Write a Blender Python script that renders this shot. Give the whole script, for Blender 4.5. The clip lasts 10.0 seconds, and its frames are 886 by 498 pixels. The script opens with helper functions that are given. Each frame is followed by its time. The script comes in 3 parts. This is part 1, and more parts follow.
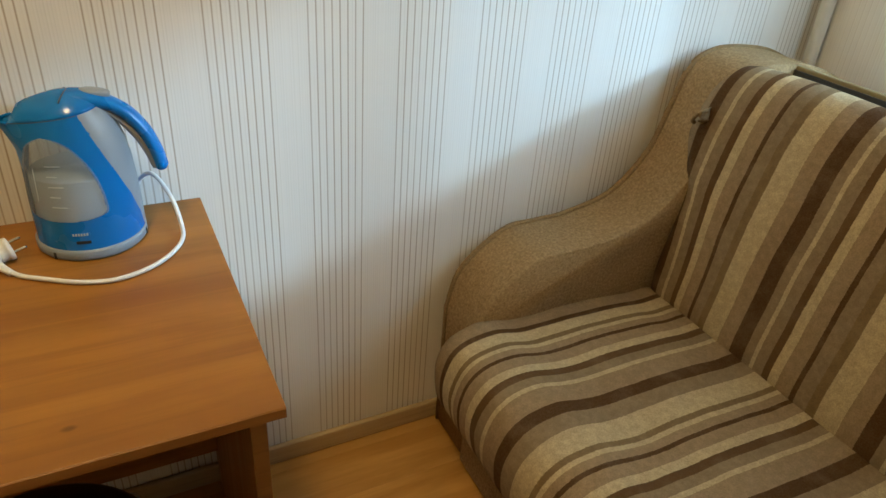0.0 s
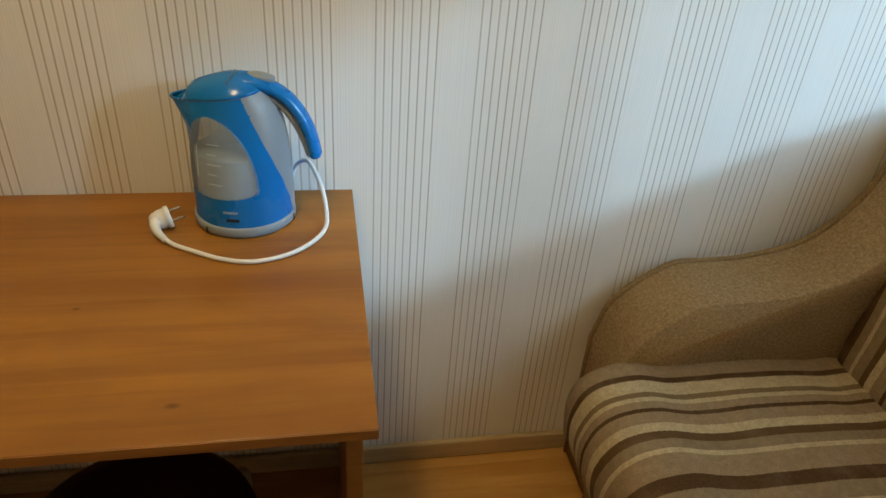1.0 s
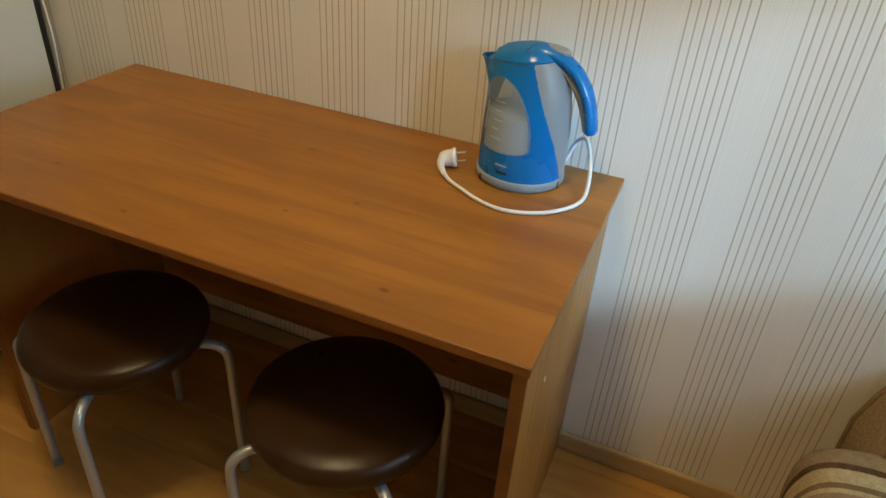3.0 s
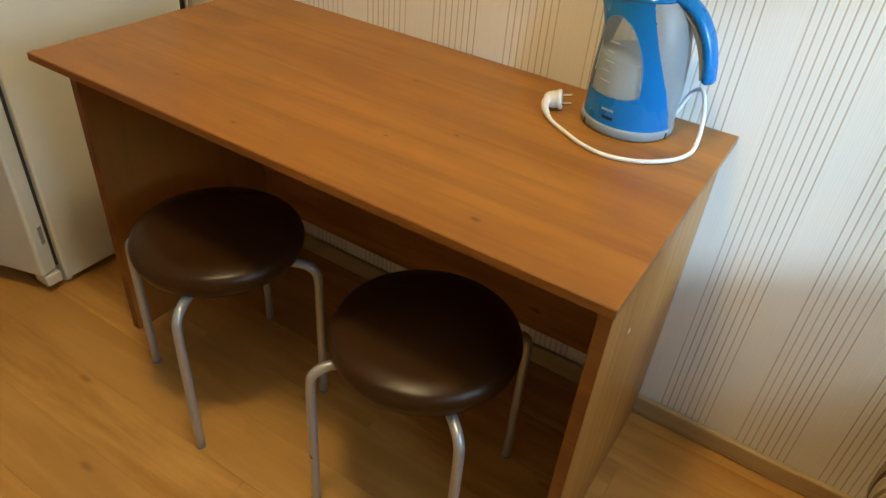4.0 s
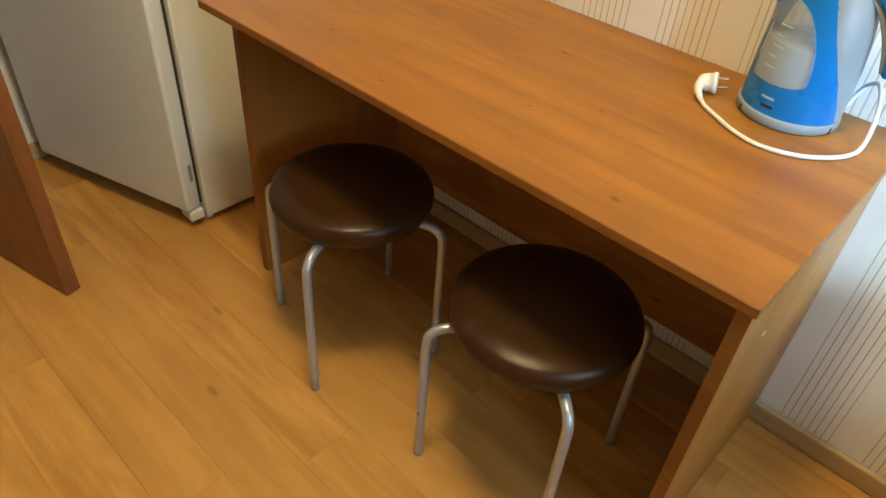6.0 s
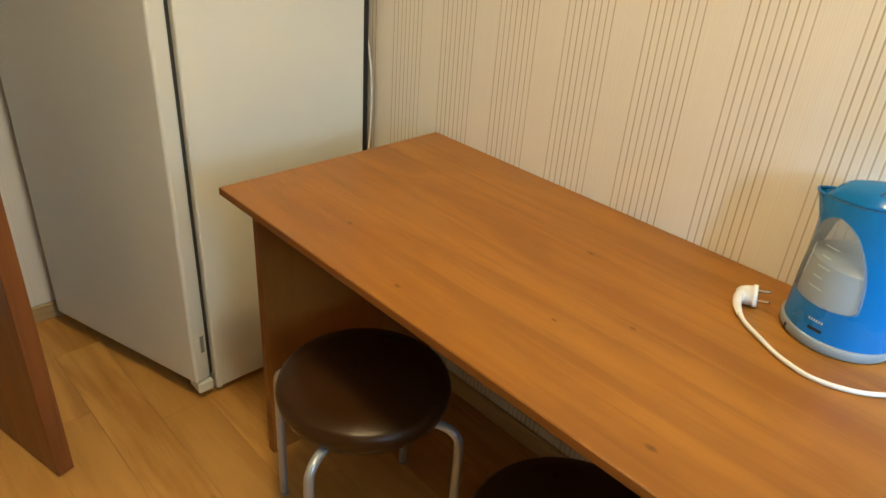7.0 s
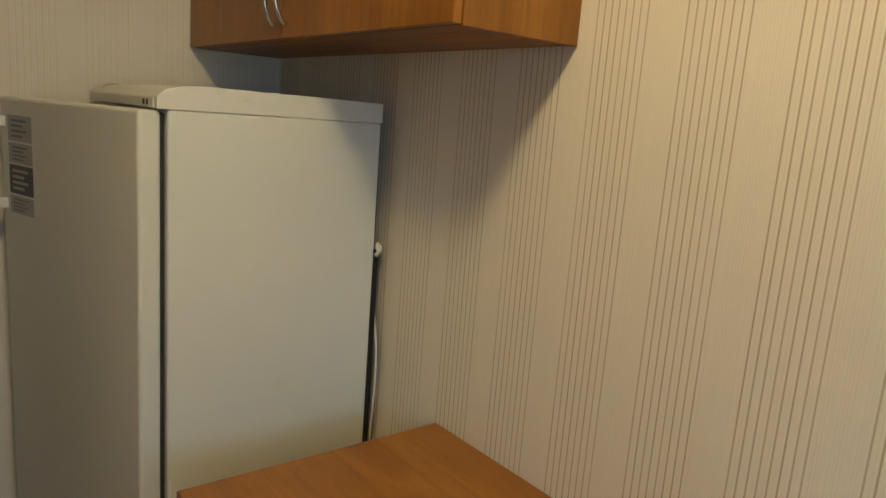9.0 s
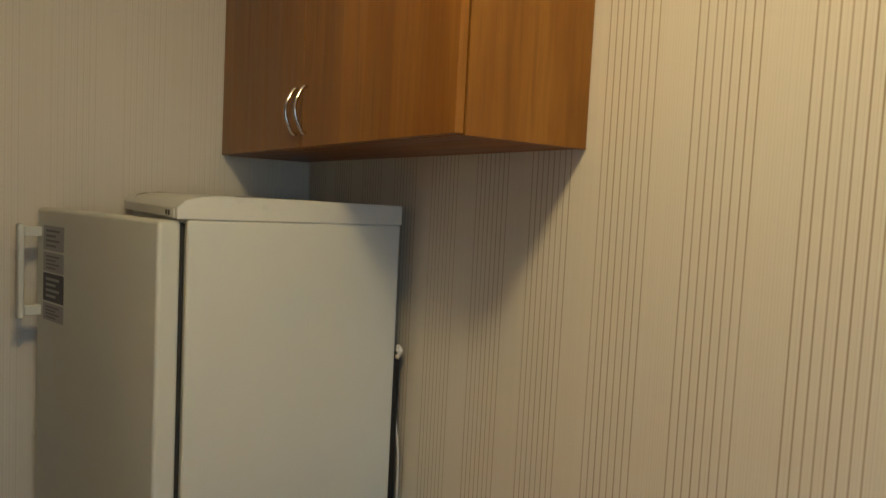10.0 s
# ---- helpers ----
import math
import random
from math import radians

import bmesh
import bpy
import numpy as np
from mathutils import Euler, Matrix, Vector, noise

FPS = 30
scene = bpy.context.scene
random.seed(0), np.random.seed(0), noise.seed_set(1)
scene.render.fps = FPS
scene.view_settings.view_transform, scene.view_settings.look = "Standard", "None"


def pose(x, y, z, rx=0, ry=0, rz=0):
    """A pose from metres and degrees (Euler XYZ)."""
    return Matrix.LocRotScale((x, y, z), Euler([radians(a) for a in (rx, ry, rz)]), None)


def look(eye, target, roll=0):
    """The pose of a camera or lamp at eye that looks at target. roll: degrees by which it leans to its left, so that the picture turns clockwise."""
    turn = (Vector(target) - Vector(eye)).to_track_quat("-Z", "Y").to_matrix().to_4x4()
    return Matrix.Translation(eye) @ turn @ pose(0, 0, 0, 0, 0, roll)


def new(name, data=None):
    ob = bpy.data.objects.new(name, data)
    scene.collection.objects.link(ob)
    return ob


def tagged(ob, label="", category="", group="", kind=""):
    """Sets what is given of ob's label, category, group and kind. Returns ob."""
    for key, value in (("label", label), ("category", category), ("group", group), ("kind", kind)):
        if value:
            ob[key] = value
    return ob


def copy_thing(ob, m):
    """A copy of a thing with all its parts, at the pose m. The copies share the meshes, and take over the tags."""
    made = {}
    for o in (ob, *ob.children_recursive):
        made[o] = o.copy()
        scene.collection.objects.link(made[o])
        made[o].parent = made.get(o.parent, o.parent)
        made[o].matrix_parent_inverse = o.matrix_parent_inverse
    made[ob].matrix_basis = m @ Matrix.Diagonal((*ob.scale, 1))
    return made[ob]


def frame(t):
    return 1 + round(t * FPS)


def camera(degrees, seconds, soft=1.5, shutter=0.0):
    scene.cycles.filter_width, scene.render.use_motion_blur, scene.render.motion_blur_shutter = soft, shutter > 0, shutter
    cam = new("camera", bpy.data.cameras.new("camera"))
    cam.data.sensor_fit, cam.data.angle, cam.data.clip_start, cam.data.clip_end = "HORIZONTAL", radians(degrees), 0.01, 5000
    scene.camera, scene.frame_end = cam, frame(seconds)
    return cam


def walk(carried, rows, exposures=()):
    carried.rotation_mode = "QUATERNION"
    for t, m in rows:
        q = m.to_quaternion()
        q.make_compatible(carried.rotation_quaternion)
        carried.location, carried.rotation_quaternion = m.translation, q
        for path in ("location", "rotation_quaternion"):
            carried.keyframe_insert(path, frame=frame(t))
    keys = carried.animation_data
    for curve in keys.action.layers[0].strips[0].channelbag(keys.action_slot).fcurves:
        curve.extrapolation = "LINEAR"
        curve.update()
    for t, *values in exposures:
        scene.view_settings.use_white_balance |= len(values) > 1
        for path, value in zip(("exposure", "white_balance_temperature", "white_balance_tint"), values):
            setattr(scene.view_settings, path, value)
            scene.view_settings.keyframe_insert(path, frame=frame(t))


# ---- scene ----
cam = camera(65.3, 10.0)
PATH = [
    (0, (-0.139, -1.226, 1.365), (0.682, 0.279, 0.335), 4.5),
    (0.5, (-0.104, -1.177, 1.36), (0.503, 0.416, 0.315), 4.3),
    (1, (-0.054, -1.161, 1.358), (0.287, 0.494, 0.29), 4.4),
    (1.5, (0.013, -1.166, 1.346), (0.069, 0.513, 0.261), 4.2),
    (2, (0.077, -1.189, 1.345), (-0.155, 0.478, 0.265), 4.1),
    (2.5, (0.116, -1.218, 1.344), (-0.32, 0.406, 0.262), 3.8),
    (3.8, (0.131, -1.26, 1.299), (-0.661, 0.173, 0.15), 5.3),
    (4, (0.135, -1.26, 1.291), (-0.67, 0.133, 0.102), 5.2),
    (4.5, (0.136, -1.272, 1.272), (-0.69, 0.033, 0.002), 5.2),
    (5, (0.141, -1.29, 1.25), (-0.676, -0.094, -0.129), 5.2),
    (5.2, (0.14, -1.295, 1.242), (-0.681, -0.132, -0.163), 5.7),
    (6.3, (0.084, -1.265, 1.304), (-1.011, -0.075, 0.126), 4.3),
    (6.5, (0.063, -1.243, 1.313), (-1.072, -0.031, 0.199), 4.3),
    (7, (0.012, -1.171, 1.351), (-1.216, 0.071, 0.375), 4.4),
    (7.5, (-0.015, -1.127, 1.381), (-1.317, 0.144, 0.55), 4.6),
    (8, (-0.035, -1.081, 1.408), (-1.404, 0.215, 0.74), 5.0),
    (8.5, (-0.044, -1.045, 1.433), (-1.467, 0.264, 0.923), 4.8),
    (9, (-0.014, -0.964, 1.458), (-1.552, 0.259, 1.084), 4.4),
    (9.5, (-0.002, -0.921, 1.476), (-1.613, 0.235, 1.21), 3.9),
    (10, (0.001, -0.898, 1.494), (-1.65, 0.222, 1.358), 2.9),
]
EXPOSURE = [(0.0, 0.38), (1.0, 0.19), (2.0, 0.1), (2.5, 0.15), (4.0, 0.84), (4.5, 1.03), (5.2, 1.25), (6.5, 1.2), (7.0, 1.05), (8.0, 0.58), (9.0, 0.17), (9.5, 0.01), (10.0, -0.06)]
walk(cam, [(t, look(eye, target, roll)) for t, eye, target, roll in PATH], EXPOSURE)

LAMP_AT = (-0.376, -0.848)
LAMP_STRENGTH = 56.5
DAY_POWER = 8.0
SUN_POWER = 2.1

# ---- world and light ----
world = bpy.data.worlds.new("sky")
scene.world = world
world.use_nodes = True
wn = world.node_tree
sky = wn.nodes.new("ShaderNodeTexSky")
sky.sky_type, sky.sun_disc = "NISHITA", False
sky.sun_elevation, sky.sun_rotation = radians(40), radians(200)
wn.links.new(sky.outputs[0], wn.nodes["Background"].inputs[0])
wn.nodes["Background"].inputs[1].default_value = 0.06

# daylight through the window over the sofa: a low bright part of the sky, and the soft rest of it in the opening
beam = bpy.data.lights.new("low_sky", "SUN")
beam.energy, beam.angle, beam.color = SUN_POWER, radians(5.5), (0.39, 0.67, 0.96)
beam_ob = new("low_sky", beam)
beam_ob.matrix_world = look((3.0, -2.0, 2.345), (2.0, -1.35, 1.90))
day = bpy.data.lights.new("window_daylight", "AREA")
day.shape, day.size, day.size_y = "RECTANGLE", 0.98, 1.0
day.energy, day.color = DAY_POWER, (0.52, 0.77, 1.0)
day_ob = new("window_daylight", day)
day_ob.matrix_world = look((1.61, -0.875, 1.58), (0.91, -0.875, 0.98))


# ---- node helpers ----
class Mat:
    """A small wrapper round a node material."""

    def __init__(self, name, rough=0.5, metal=0.0, color=(0.5, 0.5, 0.5)):
        self.m = bpy.data.materials.new(name)
        self.m.use_nodes = True
        self.t = self.m.node_tree
        self.b = self.t.nodes["Principled BSDF"]
        self.b.inputs["Roughness"].default_value = rough
        self.b.inputs["Metallic"].default_value = metal
        self.b.inputs["Base Color"].default_value = (*color, 1)

    def put(self, socket, v):
        if isinstance(v, bpy.types.NodeSocket):
            self.t.links.new(v, socket)
        elif isinstance(v, tuple) and len(v) == 3 and socket.type == "RGBA":
            socket.default_value = (*v, 1)
        else:
            socket.default_value = v

    def math(self, op, a, b=0.0, c=0.0, clamp=False):
        n = self.t.nodes.new("ShaderNodeMath")
        n.operation, n.use_clamp = op, clamp
        for i, v in enumerate((a, b, c)):
            self.put(n.inputs[i], v)
        return n.outputs[0]

    def ramp(self, v, a, b, to0=0.0, to1=1.0):
        n = self.t.nodes.new("ShaderNodeMapRange")
        n.interpolation_type = "SMOOTHSTEP"
        for i, x in enumerate((v, a, b, to0, to1)):
            self.put(n.inputs[i], x)
        return n.outputs[0]

    def mix(self, f, a, b):
        n = self.t.nodes.new("ShaderNodeMix")
        n.data_type = "RGBA"
        self.put(n.inputs[0], f)
        self.put(n.inputs[6], a)
        self.put(n.inputs[7], b)
        return n.outputs[2]

    def coords(self, kind="Object"):
        if kind == "World":
            return self.t.nodes.new("ShaderNodeNewGeometry").outputs["Position"]
        return self.t.nodes.new("ShaderNodeTexCoord").outputs[kind]

    def scaled(self, v, s, offset=None):
        n = self.t.nodes.new("ShaderNodeVectorMath")
        n.operation = "MULTIPLY_ADD"
        self.put(n.inputs[0], v)
        n.inputs[1].default_value = s
        if offset is not None:
            self.put(n.inputs[2], offset)
        return n.outputs[0]

    def axes(self, v):
        n = self.t.nodes.new("ShaderNodeSeparateXYZ")
        self.put(n.inputs[0], v)
        return n.outputs

    def noise(self, v, scale, detail=3.0, rough=0.5, distort=0.0):
        n = self.t.nodes.new("ShaderNodeTexNoise")
        self.put(n.inputs["Vector"], v)
        n.inputs["Scale"].default_value = scale
        n.inputs["Detail"].default_value = detail
        n.inputs["Roughness"].default_value = rough
        n.inputs["Distortion"].default_value = distort
        return n.outputs[0]

    def random(self):
        return self.t.nodes.new("ShaderNodeObjectInfo").outputs["Random"]

    def bump(self, height, strength=0.2, distance=0.002):
        n = self.t.nodes.new("ShaderNodeBump")
        n.inputs["Strength"].default_value = strength
        n.inputs["Distance"].default_value = distance
        self.put(n.inputs["Height"], height)
        self.t.links.new(n.outputs[0], self.b.inputs["Normal"])

    def color(self, c):
        self.put(self.b.inputs["Base Color"], c)

    def rough(self, r):
        self.put(self.b.inputs["Roughness"], r)


# ---- materials ----
def wallpaper(name, axis, start, strength=1.0):
    """Cream vinyl wallpaper: groups of eight thin brown lines every 178 mm, fine ribs between."""
    k = Mat(name, 0.62)
    p = k.coords("World")
    s = k.axes(p)[axis]
    wob = k.noise(p, 3.0, 2)
    v = k.math("FLOORED_MODULO", k.math("SUBTRACT", s, start - 0.004), 0.1782)
    group = k.math("LESS_THAN", v, 0.1125)
    q = k.math("ABSOLUTE", k.math("SUBTRACT", k.math("FLOORED_MODULO", k.math("ADD", v, 0.0034), 0.0149), 0.0074))
    line = k.math("MULTIPLY", k.ramp(q, 0.0005, 0.0020, 1.0, 0.0), group)
    # pale highlight along the relief lines, painted into the colour
    shine = k.math("MULTIPLY", k.ramp(k.math("ABSOLUTE", k.math("SUBTRACT", q, 0.0036)), 0.0, 0.0014, 1.0, 0.0), k.math("MULTIPLY_ADD", group, 0.45, 0.55))
    rib = k.ramp(k.math("ABSOLUTE", k.math("SUBTRACT", k.math("FLOORED_MODULO", v, 0.0050), 0.0025)), 0.0002, 0.0014, 1.0, 0.0)
    broken = k.noise(k.scaled(p, tuple(170.0 if i == axis else 1.2 for i in range(3))), 1.0, 2)
    faint = k.math("MULTIPLY", rib, k.ramp(broken, 0.3, 0.62))
    mottle = k.noise(p, 2.1, 4, 0.6)
    base = k.mix(mottle, (0.77, 0.73, 0.645), (0.84, 0.80, 0.72))
    base = k.mix(k.math("MULTIPLY", faint, 0.26), base, (0.58, 0.535, 0.45))
    base = k.mix(k.math("MULTIPLY", shine, 0.32), base, (0.90, 0.88, 0.83))
    wear = k.ramp(k.noise(k.scaled(p, (30.0, 30.0, 2.0)), 1.0, 3), 0.25, 0.7, 0.58 * strength, 0.86 * strength)
    k.color(k.mix(k.math("MULTIPLY", line, wear), base, (0.40, 0.305, 0.20)))
    k.rough(k.ramp(faint, 0.0, 1.0, 0.66, 0.5))
    h = k.math("ADD", k.math("MULTIPLY", line, -1.0), k.math("MULTIPLY", faint, 0.35))
    k.bump(k.math("ADD", h, k.math("MULTIPLY", wob, 0.5)), 0.22, 0.001)
    return k.m


def wood(name, along, light, dark, gloss=0.36, knots=(), plankish=0.0, random_tone=False, spots=0.0, world=False, depth=1.0, cloud=(0.75, 7.5), swirl=0.9, streaks=0.0, knot_axis=None):
    """Wood or wood-print laminate: long soft figure and fine pores along one axis, with knots."""
    k = Mat(name, gloss)
    p = k.coords("World" if world else "Object")
    if random_tone:
        n = k.t.nodes.new("ShaderNodeCombineXYZ")
        r = k.random()
        for i, f in enumerate((37.0, 91.0, 13.0)):
            k.put(n.inputs[i], k.math("MULTIPLY", r, f))
        p = k.scaled(p, (1, 1, 1), n.outputs[0])
    broad = tuple(cloud[0] if i == along else cloud[1] for i in range(3))
    fine = tuple(4.0 if i == along else 150.0 for i in range(3))
    mid = tuple(1.6 if i == along else 34.0 for i in range(3))
    figure = k.noise(k.scaled(p, broad), 1.0, 4, 0.6, swirl)
    streak = k.noise(k.scaled(p, mid), 1.0, 3, 0.6, 0.5)
    pores = k.noise(k.scaled(p, fine), 1.0, 2, 0.6)
    f = k.math("ADD", k.math("MULTIPLY", figure, 0.76), k.math("MULTIPLY", streak, 0.24))
    f = k.ramp(f, 0.36, 0.64)
    c = k.mix(f, dark, light)
    c = k.mix(k.math("MULTIPLY", k.ramp(pores, 0.52, 0.72), 0.28 * depth), c, tuple(0.55 * x for x in dark))
    if streaks:
        blot = k.noise(k.scaled(p, tuple(4.0 if i == along else 9.0 for i in range(3)), (2.2, 5.1, 0.4)), 1.0, 4, 0.65, 0.4)
        c = k.mix(k.ramp(blot, 0.46, 0.72, 0.0, 0.8 * streaks), c, tuple(0.68 * x for x in dark))
        long = k.noise(k.scaled(p, tuple(1.1 if i == along else 19.0 for i in range(3))), 1.0, 3, 0.55, 0.6)
        flame = k.noise(k.scaled(p, tuple(2.4 if i == along else 44.0 for i in range(3)), (7.3, 1.9, 4.1)), 1.0, 2, 0.5, 0.8)
        c = k.mix(k.ramp(long, 0.50, 0.70, 0.0, streaks), c, tuple(0.62 * x for x in dark))
        c = k.mix(k.ramp(flame, 0.58, 0.72, 0.0, 0.6 * streaks), c, tuple(0.55 * x for x in dark))
    if random_tone:
        tone = k.ramp(k.random(), 0.0, 1.0, 0.0, 0.55)
        c = k.mix(tone, c, tuple(0.80 * x for x in light))
    if plankish:
        s = k.axes(p)
        across = [i for i in range(3) if i != along][0]
        band = k.noise(k.math("FLOOR", k.math("MULTIPLY", k.math("ADD", s[across], k.math("MULTIPLY", figure, 0.02)), 1.0 / plankish)), 3.7, 0)
        c = k.mix(k.ramp(band, 0.3, 0.7, 0.0, 0.35), c, tuple(0.72 * x for x in dark))
    for kx, ky, size in knots:
        s = k.axes(p)
        other = knot_axis if knot_axis is not None else (1 if along != 1 else 0)
        da = k.math("MULTIPLY", k.math("SUBTRACT", s[along], kx), 0.55)
        db = k.math("SUBTRACT", s[other], ky)
        d = k.math("SQRT", k.math("ADD", k.math("MULTIPLY", da, da), k.math("MULTIPLY", db, db)))
        d = k.math("ADD", d, k.math("MULTIPLY", k.math("SUBTRACT", streak, 0.5), size * 1.6))
        c = k.mix(k.ramp(d, size * 0.2, size, 0.75, 0.0), c, tuple(0.38 * x for x in dark))
    if spots:
        n = k.t.nodes.new("ShaderNodeTexVoronoi")
        k.put(n.inputs["Vector"], k.scaled(p, tuple(1.3 if i == along else 3.4 for i in range(3))))
        n.inputs["Scale"].default_value = 1.6
        c = k.mix(k.ramp(n.outputs["Distance"], 0.01, 0.065, spots, 0.0), c, tuple(0.42 * x for x in dark))
    k.b.inputs["Specular IOR Level"].default_value = 0.35
    k.color(c)
    k.rough(k.ramp(streak, 0.3, 0.7, gloss - 0.05, gloss + 0.07))
    k.bump(pores, 0.06, 0.0006)
    return k.m


def stripe_cloth(name, back):
    """Chenille cover with a woven stripe repeat of 308 mm across the sofa's length."""
    k = Mat(name, 0.95)
    p = k.coords("World")
    s = k.axes(p)
    w = k.math("MULTIPLY", k.math("SUBTRACT", k.noise(k.scaled(p, (5, 5, 5)), 1.0, 2), 0.5), 0.012)
    w2 = k.math("MULTIPLY", k.math("SUBTRACT", k.noise(p, 420.0, 2), 0.5), 0.0042)
    if back:
        low = k.ramp(s[2], 0.42, 0.78, 0.036, 0.0)
        w = k.math("SUBTRACT", w, k.math("MULTIPLY", low, k.ramp(s[1], -0.46, -0.20)))
    u = k.math("SUBTRACT", k.math("ADD", k.math("ADD", w, w2), -0.500 if back else -0.503), s[1])
    u = k.math("FLOORED_MODULO", k.math("DIVIDE", u, 0.308), 1.0)
    brown, grey, cream = (0.070, 0.030, 0.008), (0.265, 0.188, 0.105), (0.53, 0.415, 0.235)
    olive, tan, mid = (0.205, 0.136, 0.062), (0.315, 0.220, 0.122), (0.105, 0.054, 0.019)
    if back:
        widths = [(0.020, grey), (0.010, cream), (0.025, grey), (0.017, mid), (0.020, cream), (0.034, tan), (0.010, brown), (0.030, grey), (0.020, olive), (0.049, cream), (0.038, tan), (0.035, brown)]
    else:
        widths = [(0.036, grey), (0.048, cream), (0.013, olive), (0.011, cream), (0.018, tan), (0.009, brown), (0.027, tan), (0.020, cream), (0.018, mid), (0.022, grey), (0.011, cream), (0.045, tan), (0.030, brown)]
    total = sum(a for a, _ in widths)
    stops, at = [], 0.0
    for a, c in widths:
        stops.append((at / total, c))
        at += a
    n = k.t.nodes.new("ShaderNodeValToRGB")
    n.color_ramp.interpolation = "CONSTANT"
    n.color_ramp.elements[1].position = 0.99
    for i, (at, c) in enumerate(stops):
        e = n.color_ramp.elements[0] if i == 0 else n.color_ramp.elements.new(at)
        e.color = (*c, 1)
    n.color_ramp.elements[len(stops)].color = (*brown, 1)
    k.put(n.inputs[0], u)
    stripes = n.outputs[0]
    hem = -0.166 if back else -0.246
    fray = k.math("ADD", s[1], w2)
    stripes = k.mix(k.ramp(fray, hem - 0.0015, hem + 0.0015), stripes, tan if back else brown)
    if not back:
        stripes = k.mix(k.ramp(fray, -0.2325, -0.2295), stripes, tan)
    pile = k.noise(p, 330.0, 2, 0.7)
    worn = k.noise(p, 14.0, 4, 0.6)
    c = k.mix(k.ramp(pile, 0.3, 0.75, 0.0, 0.40), stripes, (0.13, 0.09, 0.05))
    tuft = k.noise(p, 75.0, 3, 0.65)
    c = k.mix(k.ramp(tuft, 0.35, 0.7, 0.22, 0.0), c, (0.07, 0.045, 0.02))
    c = k.mix(k.ramp(worn, 0.45, 0.75, 0.0, 0.10), c, (0.42, 0.34, 0.22))
    k.color(c)
    k.b.inputs["Specular IOR Level"].default_value = 0.08
    k.bump(k.math("ADD", pile, k.math("MULTIPLY", worn, 2.0)), 0.5, 0.002)
    return k.m


def plain_cloth(name, a, b, scale=240.0):
    k = Mat(name, 0.95)
    p = k.coords("World")
    pile = k.math("ADD", k.math("MULTIPLY", k.noise(p, scale, 3, 0.75), 0.55), k.math("MULTIPLY", k.noise(p, scale * 0.62, 2), 0.45))
    worn = k.noise(p, 9.0, 4, 0.6)
    c = k.mix(k.ramp(pile, 0.30, 0.72), a, b)
    k.color(k.mix(k.ramp(worn, 0.4, 0.8, 0.0, 0.2), c, tuple(1.1 * x for x in b)))
    k.b.inputs["Specular IOR Level"].default_value = 0.08
    k.bump(k.math("ADD", pile, k.math("MULTIPLY", worn, 1.5)), 0.6, 0.002)
    return k.m


def smooth_mat(name, color, rough=0.35, metal=0.0, grain=60.0, amount=0.12, bump=0.05, coat=0.0):
    """Paint, plastic or metal with slight wear at two scales."""
    k = Mat(name, rough, metal)
    p = k.coords("Object")
    a, b = k.noise(p, grain, 3), k.noise(p, 5.0, 3, 0.6)
    c = k.mix(k.math("MULTIPLY", a, amount), color, tuple(0.7 * x for x in color))
    k.color(k.mix(k.ramp(b, 0.4, 0.8, 0.0, amount), c, tuple(min(1.0, 1.15 * x + 0.01) for x in color)))
    k.rough(k.ramp(b, 0.3, 0.7, max(0.03, rough - 0.06), rough + 0.08))
    if coat:
        k.b.inputs["Coat Weight"].default_value = coat
    if bump:
        k.bump(a, bump, 0.0008)
    return k.m


PAPER_X = wallpaper("striped_wallpaper_long", 0, 0.0435)
PAPER_Y = wallpaper("striped_wallpaper_short", 1, -0.02, 0.16)
PLASTER = smooth_mat("white_ceiling_paint", (0.80, 0.79, 0.76), 0.8)
DESK_KNOTS = ((0.366, -0.239, 0.0062), (-0.100, -0.250, 0.0055), (-0.321, -0.179, 0.005), (0.028, 0.101, 0.0068), (0.21, -0.04, 0.005), (0.12, -0.12, 0.004))
DESK = wood("alder_print_desktop", 0, (0.392, 0.164, 0.025), (0.272, 0.103, 0.0145), 0.33, DESK_KNOTS, 0.10, cloud=(1.3, 7.0), depth=0.6, swirl=0.9, streaks=0.4)
DESK_UP = wood("alder_print_upright", 2, (0.42, 0.19, 0.042), (0.33, 0.14, 0.028), 0.34, (), 0, depth=0.2, cloud=(1.0, 5.0), streaks=0.12)
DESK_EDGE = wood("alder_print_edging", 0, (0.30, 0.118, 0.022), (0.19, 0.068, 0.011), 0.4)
DESK_BACK = wood("alder_print_back", 0, (0.40, 0.172, 0.034), (0.26, 0.10, 0.017), 0.38, ((0.313, 0.2135, 0.012),), 0, cloud=(1.5, 9.0), streaks=0.4, knot_axis=2)
CABINET = wood("alder_print_cabinet", 2, (0.37, 0.158, 0.024), (0.25, 0.096, 0.013), 0.36, (), 0.10, spots=0.5, streaks=0.4)
SOFA_RAIL = wood("bare_sofa_wood", 1, (0.30, 0.23, 0.115), (0.21, 0.155, 0.07), 0.5)
DOORWOOD = wood("brown_door_veneer", 2, (0.235, 0.092, 0.024), (0.155, 0.056, 0.014), 0.38)
DOOREDGE = wood("reddish_door_edging", 2, (0.28, 0.108, 0.034), (0.20, 0.073, 0.024), 0.4)
FLOORING = wood("oak_laminate_plank", 0, (0.63, 0.335, 0.088), (0.43, 0.205, 0.045), 0.40, (), 0, True, 0.5, depth=0.35, cloud=(2.0, 13.0), swirl=0.35)
SKIRTING = wood("pale_oak_skirting", 0, (0.54, 0.405, 0.215), (0.41, 0.29, 0.14), 0.42, world=True)
